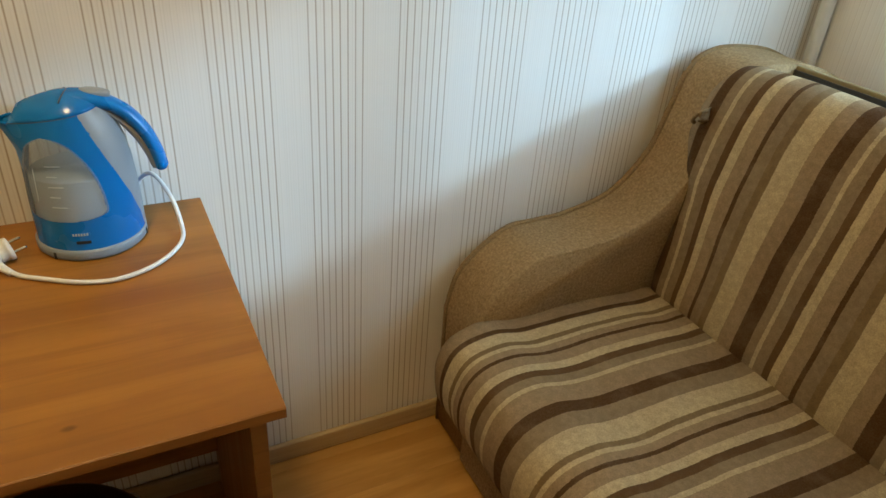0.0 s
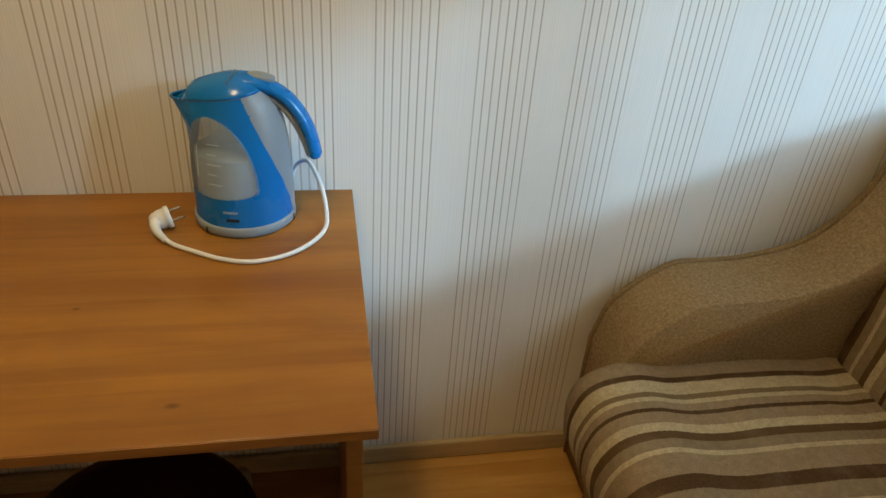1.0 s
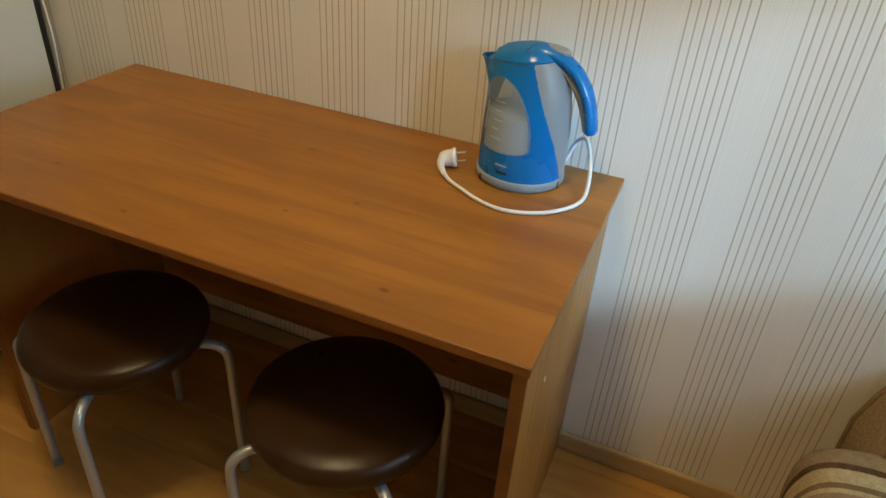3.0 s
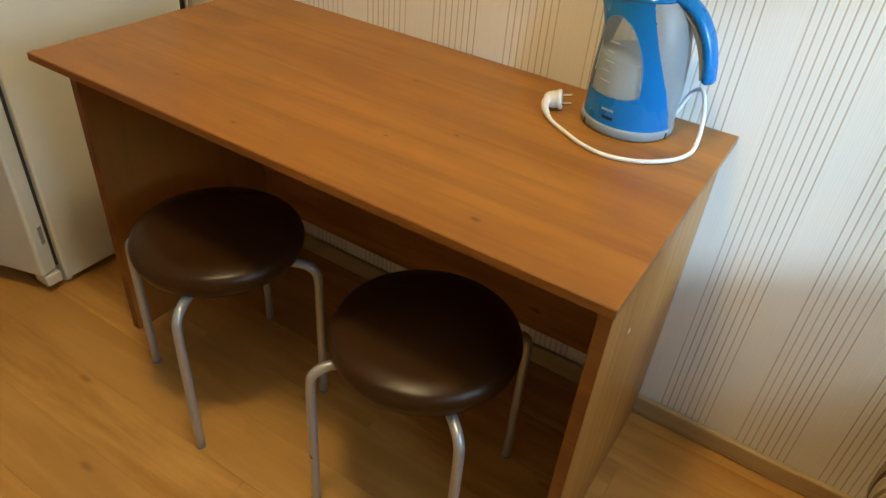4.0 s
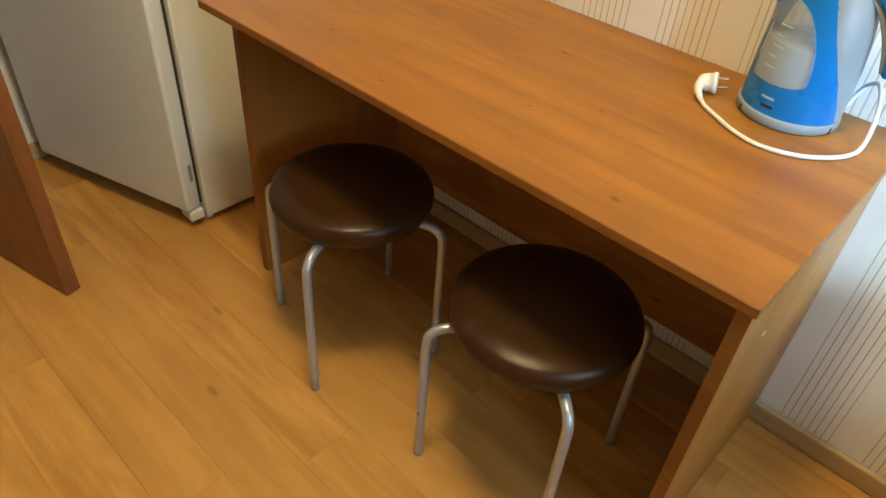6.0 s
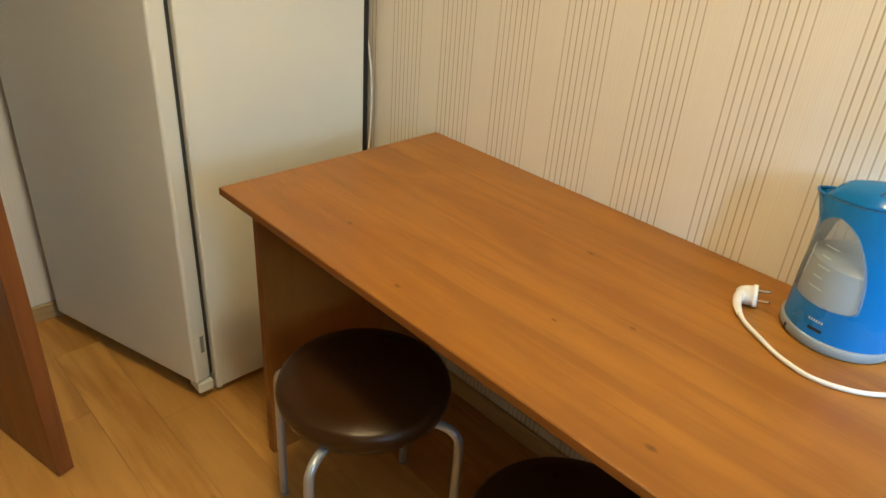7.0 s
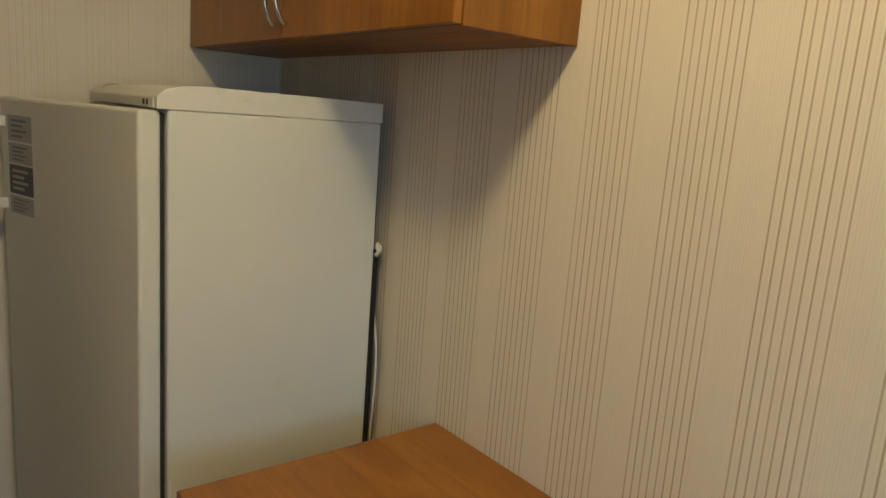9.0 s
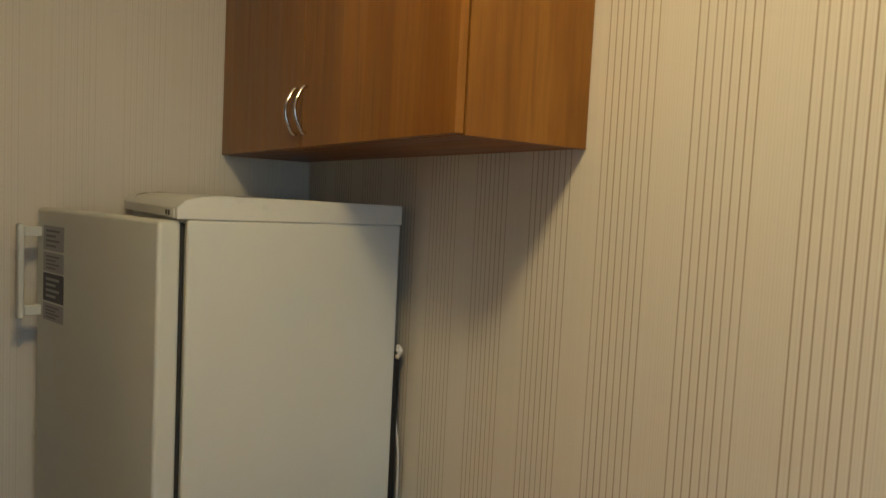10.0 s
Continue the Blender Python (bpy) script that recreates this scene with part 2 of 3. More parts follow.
SKIRTING_Y = wood("pale_oak_skirting_short", 1, (0.54, 0.405, 0.215), (0.41, 0.29, 0.14), 0.42, world=True)
SEAT_STRIPES = stripe_cloth("striped_chenille_seat", False)
BACK_STRIPES = stripe_cloth("striped_chenille_back", True)
BEIGE = plain_cloth("beige_chenille", (0.195, 0.125, 0.058), (0.365, 0.252, 0.13))
PIPING = plain_cloth("brown_piping", (0.17, 0.11, 0.052), (0.31, 0.215, 0.11), 400.0)
BLUE = smooth_mat("glossy_blue_plastic", (0.0005, 0.155, 0.46), 0.24, 0, 90.0, 0.06, 0.02)
GREY = smooth_mat("matt_grey_plastic", (0.25, 0.28, 0.30), 0.42, 0, 90.0, 0.08, 0.04)
SMOKE = smooth_mat("translucent_grey_plastic", (0.34, 0.42, 0.49), 0.15, 0, 30.0, 0.2, 0.02)
SMOKE.node_tree.nodes["Principled BSDF"].inputs["Alpha"].default_value = 0.45
WATER = smooth_mat("cloudy_water", (0.52, 0.60, 0.64), 0.15, 0, 20.0, 0.1, 0.0)
WHITE_CABLE = smooth_mat("white_cable_plastic", (0.80, 0.79, 0.75), 0.38)
MARKS = smooth_mat("white_print", (0.50, 0.54, 0.56), 0.5)
BLACK = smooth_mat("black_plastic", (0.012, 0.012, 0.013), 0.5)
LEATHER = smooth_mat("dark_brown_leatherette", (0.040, 0.0148, 0.0022), 0.32, 0, 330.0, 0.5, 0.18)
LEATHER.node_tree.nodes["Principled BSDF"].inputs["Specular IOR Level"].default_value = 0.28
STEEL = smooth_mat("silver_lacquered_steel", (0.48, 0.52, 0.57), 0.33, 0.55, 200.0, 0.1, 0.03)
CHROME = smooth_mat("chrome", (0.72, 0.72, 0.70), 0.14, 1.0, 60.0, 0.05, 0)
FRIDGE = smooth_mat("white_enamel", (0.72, 0.755, 0.715), 0.38, 0, 240.0, 0.05, 0.05)
FRIDGE_PLASTIC = smooth_mat("white_fridge_plastic", (0.74, 0.765, 0.725), 0.32)
GAP_DARK = smooth_mat("dark_seal_and_gap", (0.035, 0.034, 0.032), 0.7)
PIPE_PAINT = smooth_mat("cream_pipe_paint", (0.72, 0.69, 0.60), 0.35)
STICKER = smooth_mat("pale_sticker_paper", (0.40, 0.42, 0.46), 0.45)
STICKER_MID = smooth_mat("grey_sticker_print", (0.17, 0.18, 0.21), 0.45)
STICKER_DARK = smooth_mat("dark_sticker_print", (0.06, 0.07, 0.11), 0.45)
FRAME_WHITE = smooth_mat("white_window_plastic", (0.78, 0.78, 0.76), 0.35)
glass = Mat("window_glass", 0.02, 0, (1, 1, 1))
glass.b.inputs["Transmission Weight"].default_value = 1.0
GLASS = glass.m
bowl = Mat("lit_opal_glass", 0.4, 0, (0.8, 0.8, 0.8))
bowl.put(bowl.b.inputs["Emission Color"], (1.0, 0.765, 0.39))
bowl.b.inputs["Emission Strength"].default_value = LAMP_STRENGTH
OPAL = bowl.m


# ---- mesh helpers ----
def part(name, bm, material, parent=None, label="", smooth=False):
    """Links a bmesh as one mesh object under a thing or under a part."""
    me = bpy.data.meshes.new(name)
    bmesh.ops.recalc_face_normals(bm, faces=bm.faces)
    for f in bm.faces:
        f.smooth = smooth
    bm.to_mesh(me)
    bm.free()
    me.materials.append(material)
    ob = new(name, me)
    if parent is not None:
        ob.parent = parent
    if label:
        tagged(ob, label)
    return ob


def thing(name, label, category, at=(0, 0, 0), turn=0.0, group="", kind=""):
    ob = new(name)
    ob.empty_display_size = 0.05
    ob.matrix_basis = pose(*at, 0, 0, turn)
    return tagged(ob, label, category, group, kind)


def box(x0, x1, y0, y1, z0, z1, bevel=0.002, seg=2, bm=None):
    bm = bm or bmesh.new()
    made = bmesh.ops.create_cube(bm, size=1.0)["verts"]
    for v in made:
        v.co = Vector(((x0 + x1) / 2 + v.co.x * (x1 - x0), (y0 + y1) / 2 + v.co.y * (y1 - y0), (z0 + z1) / 2 + v.co.z * (z1 - z0)))
    if bevel:
        edges = list({e for v in made for e in v.link_edges})
        bmesh.ops.bevel(bm, geom=edges, offset=bevel, segments=seg, profile=0.5, affect="EDGES")
    return bm


def loft(rings, closed=True, caps=True, bm=None):
    """Joins rings of equal length into a skin."""
    bm = bm or bmesh.new()
    rows = [[bm.verts.new(p) for p in ring] for ring in rings]
    n = len(rows[0])
    for a, b in zip(rows, rows[1:]):
        for i in range(n if closed else n - 1):
            j = (i + 1) % n
            bm.faces.new((a[i], a[j], b[j], b[i]))
    if caps and closed:
        bm.faces.new(rows[0])
        bm.faces.new(rows[-1])
    return bm


def smoothed(points, steps=8):
    """Catmull-Rom through points."""
    pts = [Vector(p) for p in points]
    pts = [pts[0] * 2 - pts[1]] + pts + [pts[-1] * 2 - pts[-2]]
    out = []
    for a, b, c, d in zip(pts, pts[1:], pts[2:], pts[3:]):
        for i in range(steps):
            t = i / steps
            out.append(0.5 * (2 * b + (c - a) * t + (2 * a - 5 * b + 4 * c - d) * t * t + (3 * b - a - 3 * c + d) * t ** 3))
    return out + [pts[-2]]


def tube(path, r, n=10, flat=1.0, up=None, bm=None):
    """Sweeps a round or oval section along a path; r may be a list."""
    path = [Vector(p) for p in path]
    rings, side = [], None
    for i, p in enumerate(path):
        ahead = (path[min(i + 1, len(path) - 1)] - path[max(i - 1, 0)]).normalized()
        if up is not None:
            side = Vector(up)
        elif side is None:
            side = ahead.orthogonal()
        side = (side - ahead * side.dot(ahead)).normalized()
        other = ahead.cross(side)
        q = r[i] if isinstance(r, (list, tuple)) else r
        rings.append([p + side * q * math.cos(2 * math.pi * k / n) + other * q * flat * math.sin(2 * math.pi * k / n) for k in range(n)])
    return loft(rings, bm=bm)


def lathe(profile, n=32, cx=0.0, cy=0.0, bm=None):
    return loft([[(cx + r * math.cos(2 * math.pi * k / n), cy + r * math.sin(2 * math.pi * k / n), z) for k in range(n)] for r, z in profile], bm=bm)


def prism(outline, y0, y1, bevel=0.0, seg=3):
    """An outline of (x, z) pulled from y0 to y1."""
    bm = loft([[(x, y, z) for x, z in outline] for y in (y0, y1)])
    if bevel:
        rim = [e for e in bm.edges if abs(e.verts[0].co.y - e.verts[1].co.y) < 1e-6]
        bmesh.ops.bevel(bm, geom=rim, offset=bevel, segments=seg, profile=0.5, affect="EDGES")
    return bm


# ---- the room ----
X0, X1, Y0, Y1, H = -2.118, 1.60, -3.80, 0.0, 2.50
WIN = (-1.42, -0.33, 1.00, 2.22)  # y from, y to, z from, z to

tagged(part("wall_north", box(X0 - 0.12, X1 + 0.12, Y1, Y1 + 0.12, -0.1, H, 0), PAPER_X), "cream wallpaper wall with groups of thin brown stripes", "wall", kind="structure")
tagged(part("wall_west", box(X0 - 0.12, X0, Y0, Y1, -0.1, H, 0), PAPER_Y), "cream striped wallpaper wall behind the fridge", "wall", kind="structure")
tagged(part("wall_south", box(X0 - 0.12, X1 + 0.12, Y0 - 0.12, Y0, -0.1, H, 0), PAPER_X), "plain cream wallpaper wall closing the room", "wall", kind="structure")
east = bmesh.new()
for y0, y1, z0, z1 in ((Y0, WIN[0], -0.1, H), (WIN[1], Y1, -0.1, H), (WIN[0], WIN[1], -0.1, WIN[2]), (WIN[0], WIN[1], WIN[3], H)):
    box(X1, X1 + 0.12, y0, y1, z0, z1, 0, bm=east)
tagged(part("wall_east", east, PAPER_Y), "cream striped wallpaper wall behind the sofa", "wall", kind="structure")
tagged(part("ceiling", box(X0 - 0.12, X1 + 0.12, Y0 - 0.12, Y1 + 0.12, H, H + 0.1, 0), PLASTER), "white painted ceiling", "ceiling", kind="structure")

window = thing("window_1", "white plastic window over the sofa", "window", (X1 + 0.06, (WIN[0] + WIN[1]) / 2, WIN[2]), kind="structure")
wy, wz = (WIN[1] - WIN[0]) / 2, WIN[3] - WIN[2]
fr = bmesh.new()
for y0, y1, z0, z1 in ((-wy, wy, 0, 0.05), (-wy, wy, wz - 0.05, wz), (-wy, -wy + 0.05, 0.05, wz - 0.05), (wy - 0.05, wy, 0.05, wz - 0.05), (-0.03, 0.03, 0.05, wz - 0.05)):
    box(0.03, 0.058, y0, y1, z0, z1, 0.003, bm=fr)
part("window_frame", fr, FRAME_WHITE, window)
part("window_sill", box(-0.085, 0.03, -wy, wy, 0.0, 0.02, 0.004), FRAME_WHITE, window)
for y0, y1 in ((-wy + 0.05, -0.03), (0.03, wy - 0.05)):
    pane = part("pane", box(0.042, 0.048, y0, y1, 0.05, wz - 0.05, 0), GLASS, window)
    pane.visible_shadow = False

def skirting(name, x0, x1, y0, y1, material, label):
    bm = box(x0, x1, y0, y1, 0.0, 0.056, 0.006, 3)
    return tagged(part(name, bm, material, None), label, "skirting board", kind="structure")

skirting("baseboard", X0 + 0.014, X1 - 0.014, -0.016, -0.0005, SKIRTING, "pale oak skirting board along the striped wall")
skirting("baseboard", X0 + 0.0005, X0 + 0.016, -1.09, -0.018, SKIRTING_Y, "pale oak skirting board beside the fridge")

lamp = thing("ceiling_lamp", "round opal glass ceiling lamp, switched on", "ceiling lamp", (LAMP_AT[0], LAMP_AT[1], H))
part("base_plate", lathe([(0.03, -0.0005), (0.135, -0.0005), (0.14, -0.012), (0.132, -0.02), (0.03, -0.02)]), FRAME_WHITE, lamp, smooth=False)
part("stem", lathe([(0.02, -0.021), (0.02, -0.075), (0.03, -0.079)], 20), FRAME_WHITE, lamp, smooth=True)
part("shade", lathe([(0.13 * math.cos(a), -0.08 - 0.09 * math.sin(a)) for a in [i * math.pi / 16 for i in range(8)]] + [(0.004, -0.17)], 28), OPAL, lamp, "lit opal glass bowl", True)

riser = thing("heating_pipe", "cream painted vertical heating pipe in the corner", "pipe", (X1 - 0.035, -0.035, 0.0))
part("pipe", tube([(0, 0, 0.0), (0, 0, 1.2), (0, 0, H)], 0.017, 16), PIPE_PAINT, riser, smooth=True)

# unseen blind, added to block daylight through the upper window
blind = thing("roller_blind", "unseen cream blind, added to hold back the window's upper daylight", "blind", (X1 + 0.02, (WIN[0] + WIN[1]) / 2, WIN[3]))
part("cloth", box(-0.0015, 0.0015, -wy + 0.01, wy - 0.01, -0.44, -0.02, 0.0005), PIPE_PAINT, blind)
part("roller", tube([(0, -wy + 0.002, -0.02), (0, wy - 0.002, -0.02)], 0.018, 14), FRAME_WHITE, blind, smooth=True)
part("hem_bar", box(-0.006, 0.006, -wy + 0.008, wy - 0.008, -0.46, -0.438, 0.002), FRAME_WHITE, blind)

# ---- open door by the west wall ----
door = thing("door_1", "brown veneered door leaf standing open", "door", (-1.423, -0.9525, 0.0), 13.0, kind="structure")
part("door_leaf", box(-0.702, -0.004, -0.02, 0.02, 0.004, 2.03, 0.002), DOORWOOD, door)
part("door_edge", box(-0.0038, 0.0, -0.0195, 0.0195, 0.005, 2.029, 0.0005), DOOREDGE, door, "reddish brown edge strip")
for z in (0.25, 1.0, 1.78):
    part("hinge", tube([(-0.703, 0.0225, z - 0.05), (-0.703, 0.0225, z + 0.05)], 0.008, 10), STEEL, door)

# ---- desk ----
desk = thing("desk", "alder-look laminate desk with panel ends", "desk", (-0.60, -0.30, 0.0))
part("desktop", box(-0.600, 0.603, -0.298, 0.298, 0.734, 0.75, 0.0012), DESK, desk)
part("edge_band", box(-0.5995, 0.6025, -0.2998, -0.2983, 0.7345, 0.7495, 0.0005), DESK_EDGE, desk, "darker front edging")
for x0, x1 in ((-0.587, -0.565), (0.567, 0.589)):
    notched = [(-0.236, 0.0), (0.2825, 0.0), (0.2825, 0.060), (0.2985, 0.060), (0.2985, 0.7338), (-0.236, 0.7338)]
    side = part("end_panel", loft([[(x, y, z) for y, z in notched] for x in (x0, x1)]), DESK_UP, desk)
    part("edge_band", box(x0 + 0.0005, x1 - 0.0005, -0.2378, -0.2363, 0.001, 0.7335, 0.0004), DESK_EDGE, side)
part("back_panel", box(-0.5648, 0.5668, 0.235, 0.251, 0.155, 0.7338, 0.001), DESK_BACK, desk)
part("fixing_cap", lathe([(0.005, 0), (0.005, 0.001), (0.003, 0.0015)], 12), FRAME_WHITE, desk).matrix_basis = pose(0.5892, -0.1, 0.56, 0, 90)


# ---- stools ----
def stool(at, turn):
    s = thing("stool", "round stool with dark brown leatherette seat and silver tube legs", "stool", at, turn, "stools under the desk")
    prof = [(0.157, 0.399), (0.160, 0.3945), (0.169, 0.397), (0.1745, 0.409), (0.1765, 0.421), (0.1725, 0.434), (0.162, 0.4425), (0.13, 0.4495), (0.07, 0.453), (0.004, 0.4545)]
    part("seat", lathe(prof, 56), LEATHER, s, "padded dark brown leatherette seat", True)
    part("seat_board", lathe([(0.02, 0.3935), (0.156, 0.3935), (0.156, 0.4078), (0.02, 0.4078)], 40), BLACK, s)
    for k in range(4):
        a = math.pi / 2 * k
        path = smoothed([(0.06, 0, 0.3832), (0.14, 0, 0.3832), (0.182, 0, 0.3812), (0.204, 0, 0.368), (0.2115, 0, 0.339), (0.2125, 0, 0.22), (0.213, 0, 0.004)], 6)
        m = Matrix.Rotation(a, 3, "Z")
        leg = part("leg", tube([m @ p for p in path], 0.0097, 14), STEEL, s, smooth=True)
        part("foot_cap", lathe([(0.0096, 0.0), (0.0103, 0.0015), (0.0103, 0.006), (0.0098, 0.007)], 14, *(m @ Vector((0.213, 0, 0)))[:2]), GREY, leg)
    part("ring_brace", tube([Vector((0.135 * math.cos(t), 0.135 * math.sin(t), 0.3845)) for t in [i * math.pi / 24 for i in range(49)]], 0.007, 8), STEEL, s, smooth=True)
    return s


first = stool((-0.846, -0.498, 0.0), 24.0)
copy_thing(first, pose(-0.336, -0.477, 0.0, 0, 0, 50.2))


# ---- kettle ----
def lerp_table(rows, z):
    for a, b in zip(rows, rows[1:]):
        if z <= b[0]:
            t = (z - a[0]) / (b[0] - a[0])
            t = max(0.0, t)
            return [p + (q - p) * t for p, q in zip(a[1:], b[1:])]
    return list(rows[-1][1:])


KETTLE = [(0.018, -0.080, 0.082, 0.080), (0.06, -0.080, 0.082, 0.077), (0.10, -0.079, 0.081, 0.073), (0.14, -0.077, 0.078, 0.067),
          (0.17, -0.079, 0.073, 0.061), (0.195, -0.087, 0.065, 0.055), (0.212, -0.0935, 0.055, 0.050), (0.222, -0.097, 0.047, 0.047)]


def kettle_point(phi, z, grow=0.0):
    xl, xr, yw = lerp_table(KETTLE, z)
    c, s = math.cos(phi), math.sin(phi)
    pinch = 1 - 0.38 * max(0.0, -c) ** 2 * max(0.0, (z - 0.15) / 0.072) ** 1.5
    x = (xr if c > 0 else -xl) * c
    y = yw * s * max(0.2, pinch)
    tilt = (z / 0.222) ** 4 * 0.15 * x
    k = 1 + grow / 0.08
    return Vector((x * k, y * k, z + tilt))


def kettle(at, turn):
    kt = thing("kettle", "blue and grey plastic electric kettle with translucent water window", "kettle", at, turn)
    part("base_ring", lathe([(0.06, 0.0), (0.080, 0.0), (0.0835, 0.004), (0.0835, 0.015), (0.081, 0.0185), (0.06, 0.0185)], 56), GREY, kt, "matt grey base ring", True)
    n, rows = 320, 160

    def window_half(z):
        """Half the window's width in degrees at a height."""
        if z > 0.080:
            up = (z - 0.080) / 0.118
            return 52.0 * max(0.0, 1 - up ** 2.1) ** 0.60 if up < 1 else 0.0
        low = (0.080 - z) / 0.013
        return 52.0 * max(0.0, 1 - low ** 2) ** 0.35 if low < 1 else 0.0

    grid = [[kettle_point(2 * math.pi * i / n, 0.0186 + (0.222 - 0.0186) * j / rows) for i in range(n)] for j in range(rows + 1)]
    bm = bmesh.new()
    verts = [[bm.verts.new(q) for q in line] for line in grid]
    for j in range(rows):
        for i in range(n):
            z = 0.0186 + (0.222 - 0.0186) * (j + 0.5) / rows
            d = 360.0 * (i + 0.5) / n - 360.0
            if min(abs(d + 114.0), abs(d + 246.0)) < window_half(z) - 2.6:
                continue
            k = (i + 1) % n
            bm.faces.new((verts[j][i], verts[j][k], verts[j + 1][k], verts[j + 1][i]))
    shell = part("shell", bm, BLUE, kt, "glossy blue shell", True)
    zs = [0.0672 + (0.1978 - 0.0672) * (0.5 - 0.5 * math.cos(math.pi * j / 60)) for j in range(61)]
    for centre in (-114.0, 114.0):
        part("water_window", loft([[kettle_point(radians(centre + window_half(z) * (2 * i / 40 - 1)), z, 0.0006 + 0.0012 * (1 - (2 * i / 40 - 1) ** 2)) for i in range(41)] for z in zs], False), SMOKE, kt, "translucent grey water window", True)

    part("water", loft([[kettle_point(2 * math.pi * i / 48, z, -0.006) for i in range(48)] for z in (0.025, 0.06, 0.10, 0.125, 0.128)]), WATER, kt, "cloudy water inside", True)

    def spine_half(z):
        """Half the grey back's width in radians at a height."""
        edge = lerp_table([(0.018, 0.0815), (0.05, 0.079), (0.09, 0.071), (0.13, 0.057), (0.17, 0.040), (0.22, 0.018)], z)[0]
        lo, hi = 0.0, math.pi
        for _ in range(24):
            mid_a = (lo + hi) / 2
            lo, hi = (mid_a, hi) if kettle_point(mid_a, z).x > edge else (lo, mid_a)
        return lo

    zs = [0.020 + (0.2218 - 0.020) * j / 50 for j in range(51)]
    part("spine", loft([[kettle_point(spine_half(z) * (2 * i / 36 - 1), z, 0.0007 * (1 - (2 * i / 36 - 1) ** 8)) for i in range(37)] for z in zs], False), GREY, kt, "matt grey back", True)
    rim = [kettle_point(2 * math.pi * i / 72, 0.2219) for i in range(72)]
    mid = Vector((-0.012, 0, 0.2205))
    rings = []
    for q, rise in ((1.0, 0.0), (0.985, 0.003), (0.95, 0.0055), (0.85, 0.0115), (0.7, 0.0175), (0.5, 0.0235), (0.3, 0.027), (0.12, 0.0283), (0.02, 0.0287)):
        ring = [mid + (p - mid) * q for p in rim]
        rings.append([p + Vector((0, 0, rise if p.x > -0.066 else rise * max(0.0, (p.x + 0.080) / 0.014) - 0.006 * min(1.0, (1 - q) * 8) * min(1.0, max(0.0, -0.066 - p.x) / 0.014))) for p in ring])
    lid = part("lid", loft(rings), BLUE, kt, "domed blue lid", True)
    part("spout_lip", tube([kettle_point(radians(d), 0.2216, 0.0) + Vector((0, 0, 0.002 * math.cos(radians((d - 180) * 2.4)))) for d in range(144, 217, 3)], 0.0024, 8), BLUE, shell, smooth=True)
    part("handle_seam", tube([Vector((0.006 - 0.010 * abs(t), 0.032 * t, 0.2503 - 0.0098 * t * t)) for t in [i / 10 - 1 for i in range(21)]], 0.0012, 6), STICKER_DARK, lid)
    part("lid_seam", tube([kettle_point(2 * math.pi * i / 72, 0.2219, 0.0) for i in range(14, 59)], 0.0006, 6), STICKER_DARK, lid)
    arc = smoothed([(-0.022, 0, 0.227), (0.012, 0, 0.2355), (0.046, 0, 0.232), (0.078, 0, 0.214), (0.101, 0, 0.184), (0.115, 0, 0.149), (0.122, 0, 0.114)], 8)
    widths = [0.031 - 0.0130 * min(1.0, i / 20) for i in range(len(arc))]
    widths[-1] *= 0.75
    handle = part("handle", tube(arc, widths, 20, 0.62, (0, 1, 0)), BLUE, kt, "curved blue handle", True)
    inner = smoothed([(0.004, 0, 0.220), (0.040, 0, 0.221), (0.070, 0, 0.203), (0.091, 0, 0.175), (0.105, 0, 0.145), (0.1135, 0, 0.118)], 8)
    part("grip_lining", tube(inner, [0.020 - 0.008 * min(1.0, i / 16) for i in range(len(inner))], 16, 0.62, (0, 1, 0)), GREY, handle, "grey grip lining", True)
    sw = part("switch", lathe([(0.016, -0.010), (0.016, 0.0), (0.0145, 0.0016), (0.004, 0.0022)], 28), GREY, handle, "oval grey switch", True)
    sw.matrix_basis = pose(0.043, 0, 0.2470, 0, 9, 0) @ Matrix.Diagonal((1.35, 0.78, 1.0, 1.0))

    def plate(d0, d1, z0, z1, grow=0.0006):
        steps = max(2, int((d1 - d0) / 3))
        return loft([[kettle_point(radians(d0 + (d1 - d0) * i / steps), z, g) for i in range(steps + 1)] + [kettle_point(radians(d0 + (d1 - d0) * i / steps), z, g - 0.0008) for i in reversed(range(steps + 1))]
                     for z, g in ((z0, grow), (z1, grow))])

    for i, (z, long) in enumerate(((0.155, 16), (0.139, 11), (0.123, 16), (0.107, 11), (0.091, 16))):
        part("level_mark", plate(-118, -118 + long, z, z + 0.0011, 0.0028), MARKS, kt)
    part("level_mark", plate(-134, -133.5, 0.098, 0.15, 0.0026), MARKS, kt)
    badge = part("badge", plate(-104, -86, 0.0430, 0.0480), BLUE, shell)
    for i in range(6):
        part("badge_bar", plate(-103.4 + 2.8 * i, -101.7 + 2.8 * i, 0.0437, 0.0474, 0.0011), MARKS, badge)
    part("lamp_slot", plate(-101, -86, 0.0295, 0.0345), BLACK, shell, "dark indicator slot")
    for d in (-127, -10):
        part("notch", box(-0.002, 0.002, -0.0012, 0.0012, 0.002, 0.013, 0), BLACK, kt).matrix_basis = Matrix.Translation((0.0832 * math.cos(radians(d)), 0.0832 * math.sin(radians(d)), 0)) @ pose(0, 0, 0, 0, 0, d + 90)
    return kt


kettle((-0.182, -0.088, 0.7505), -6.0)

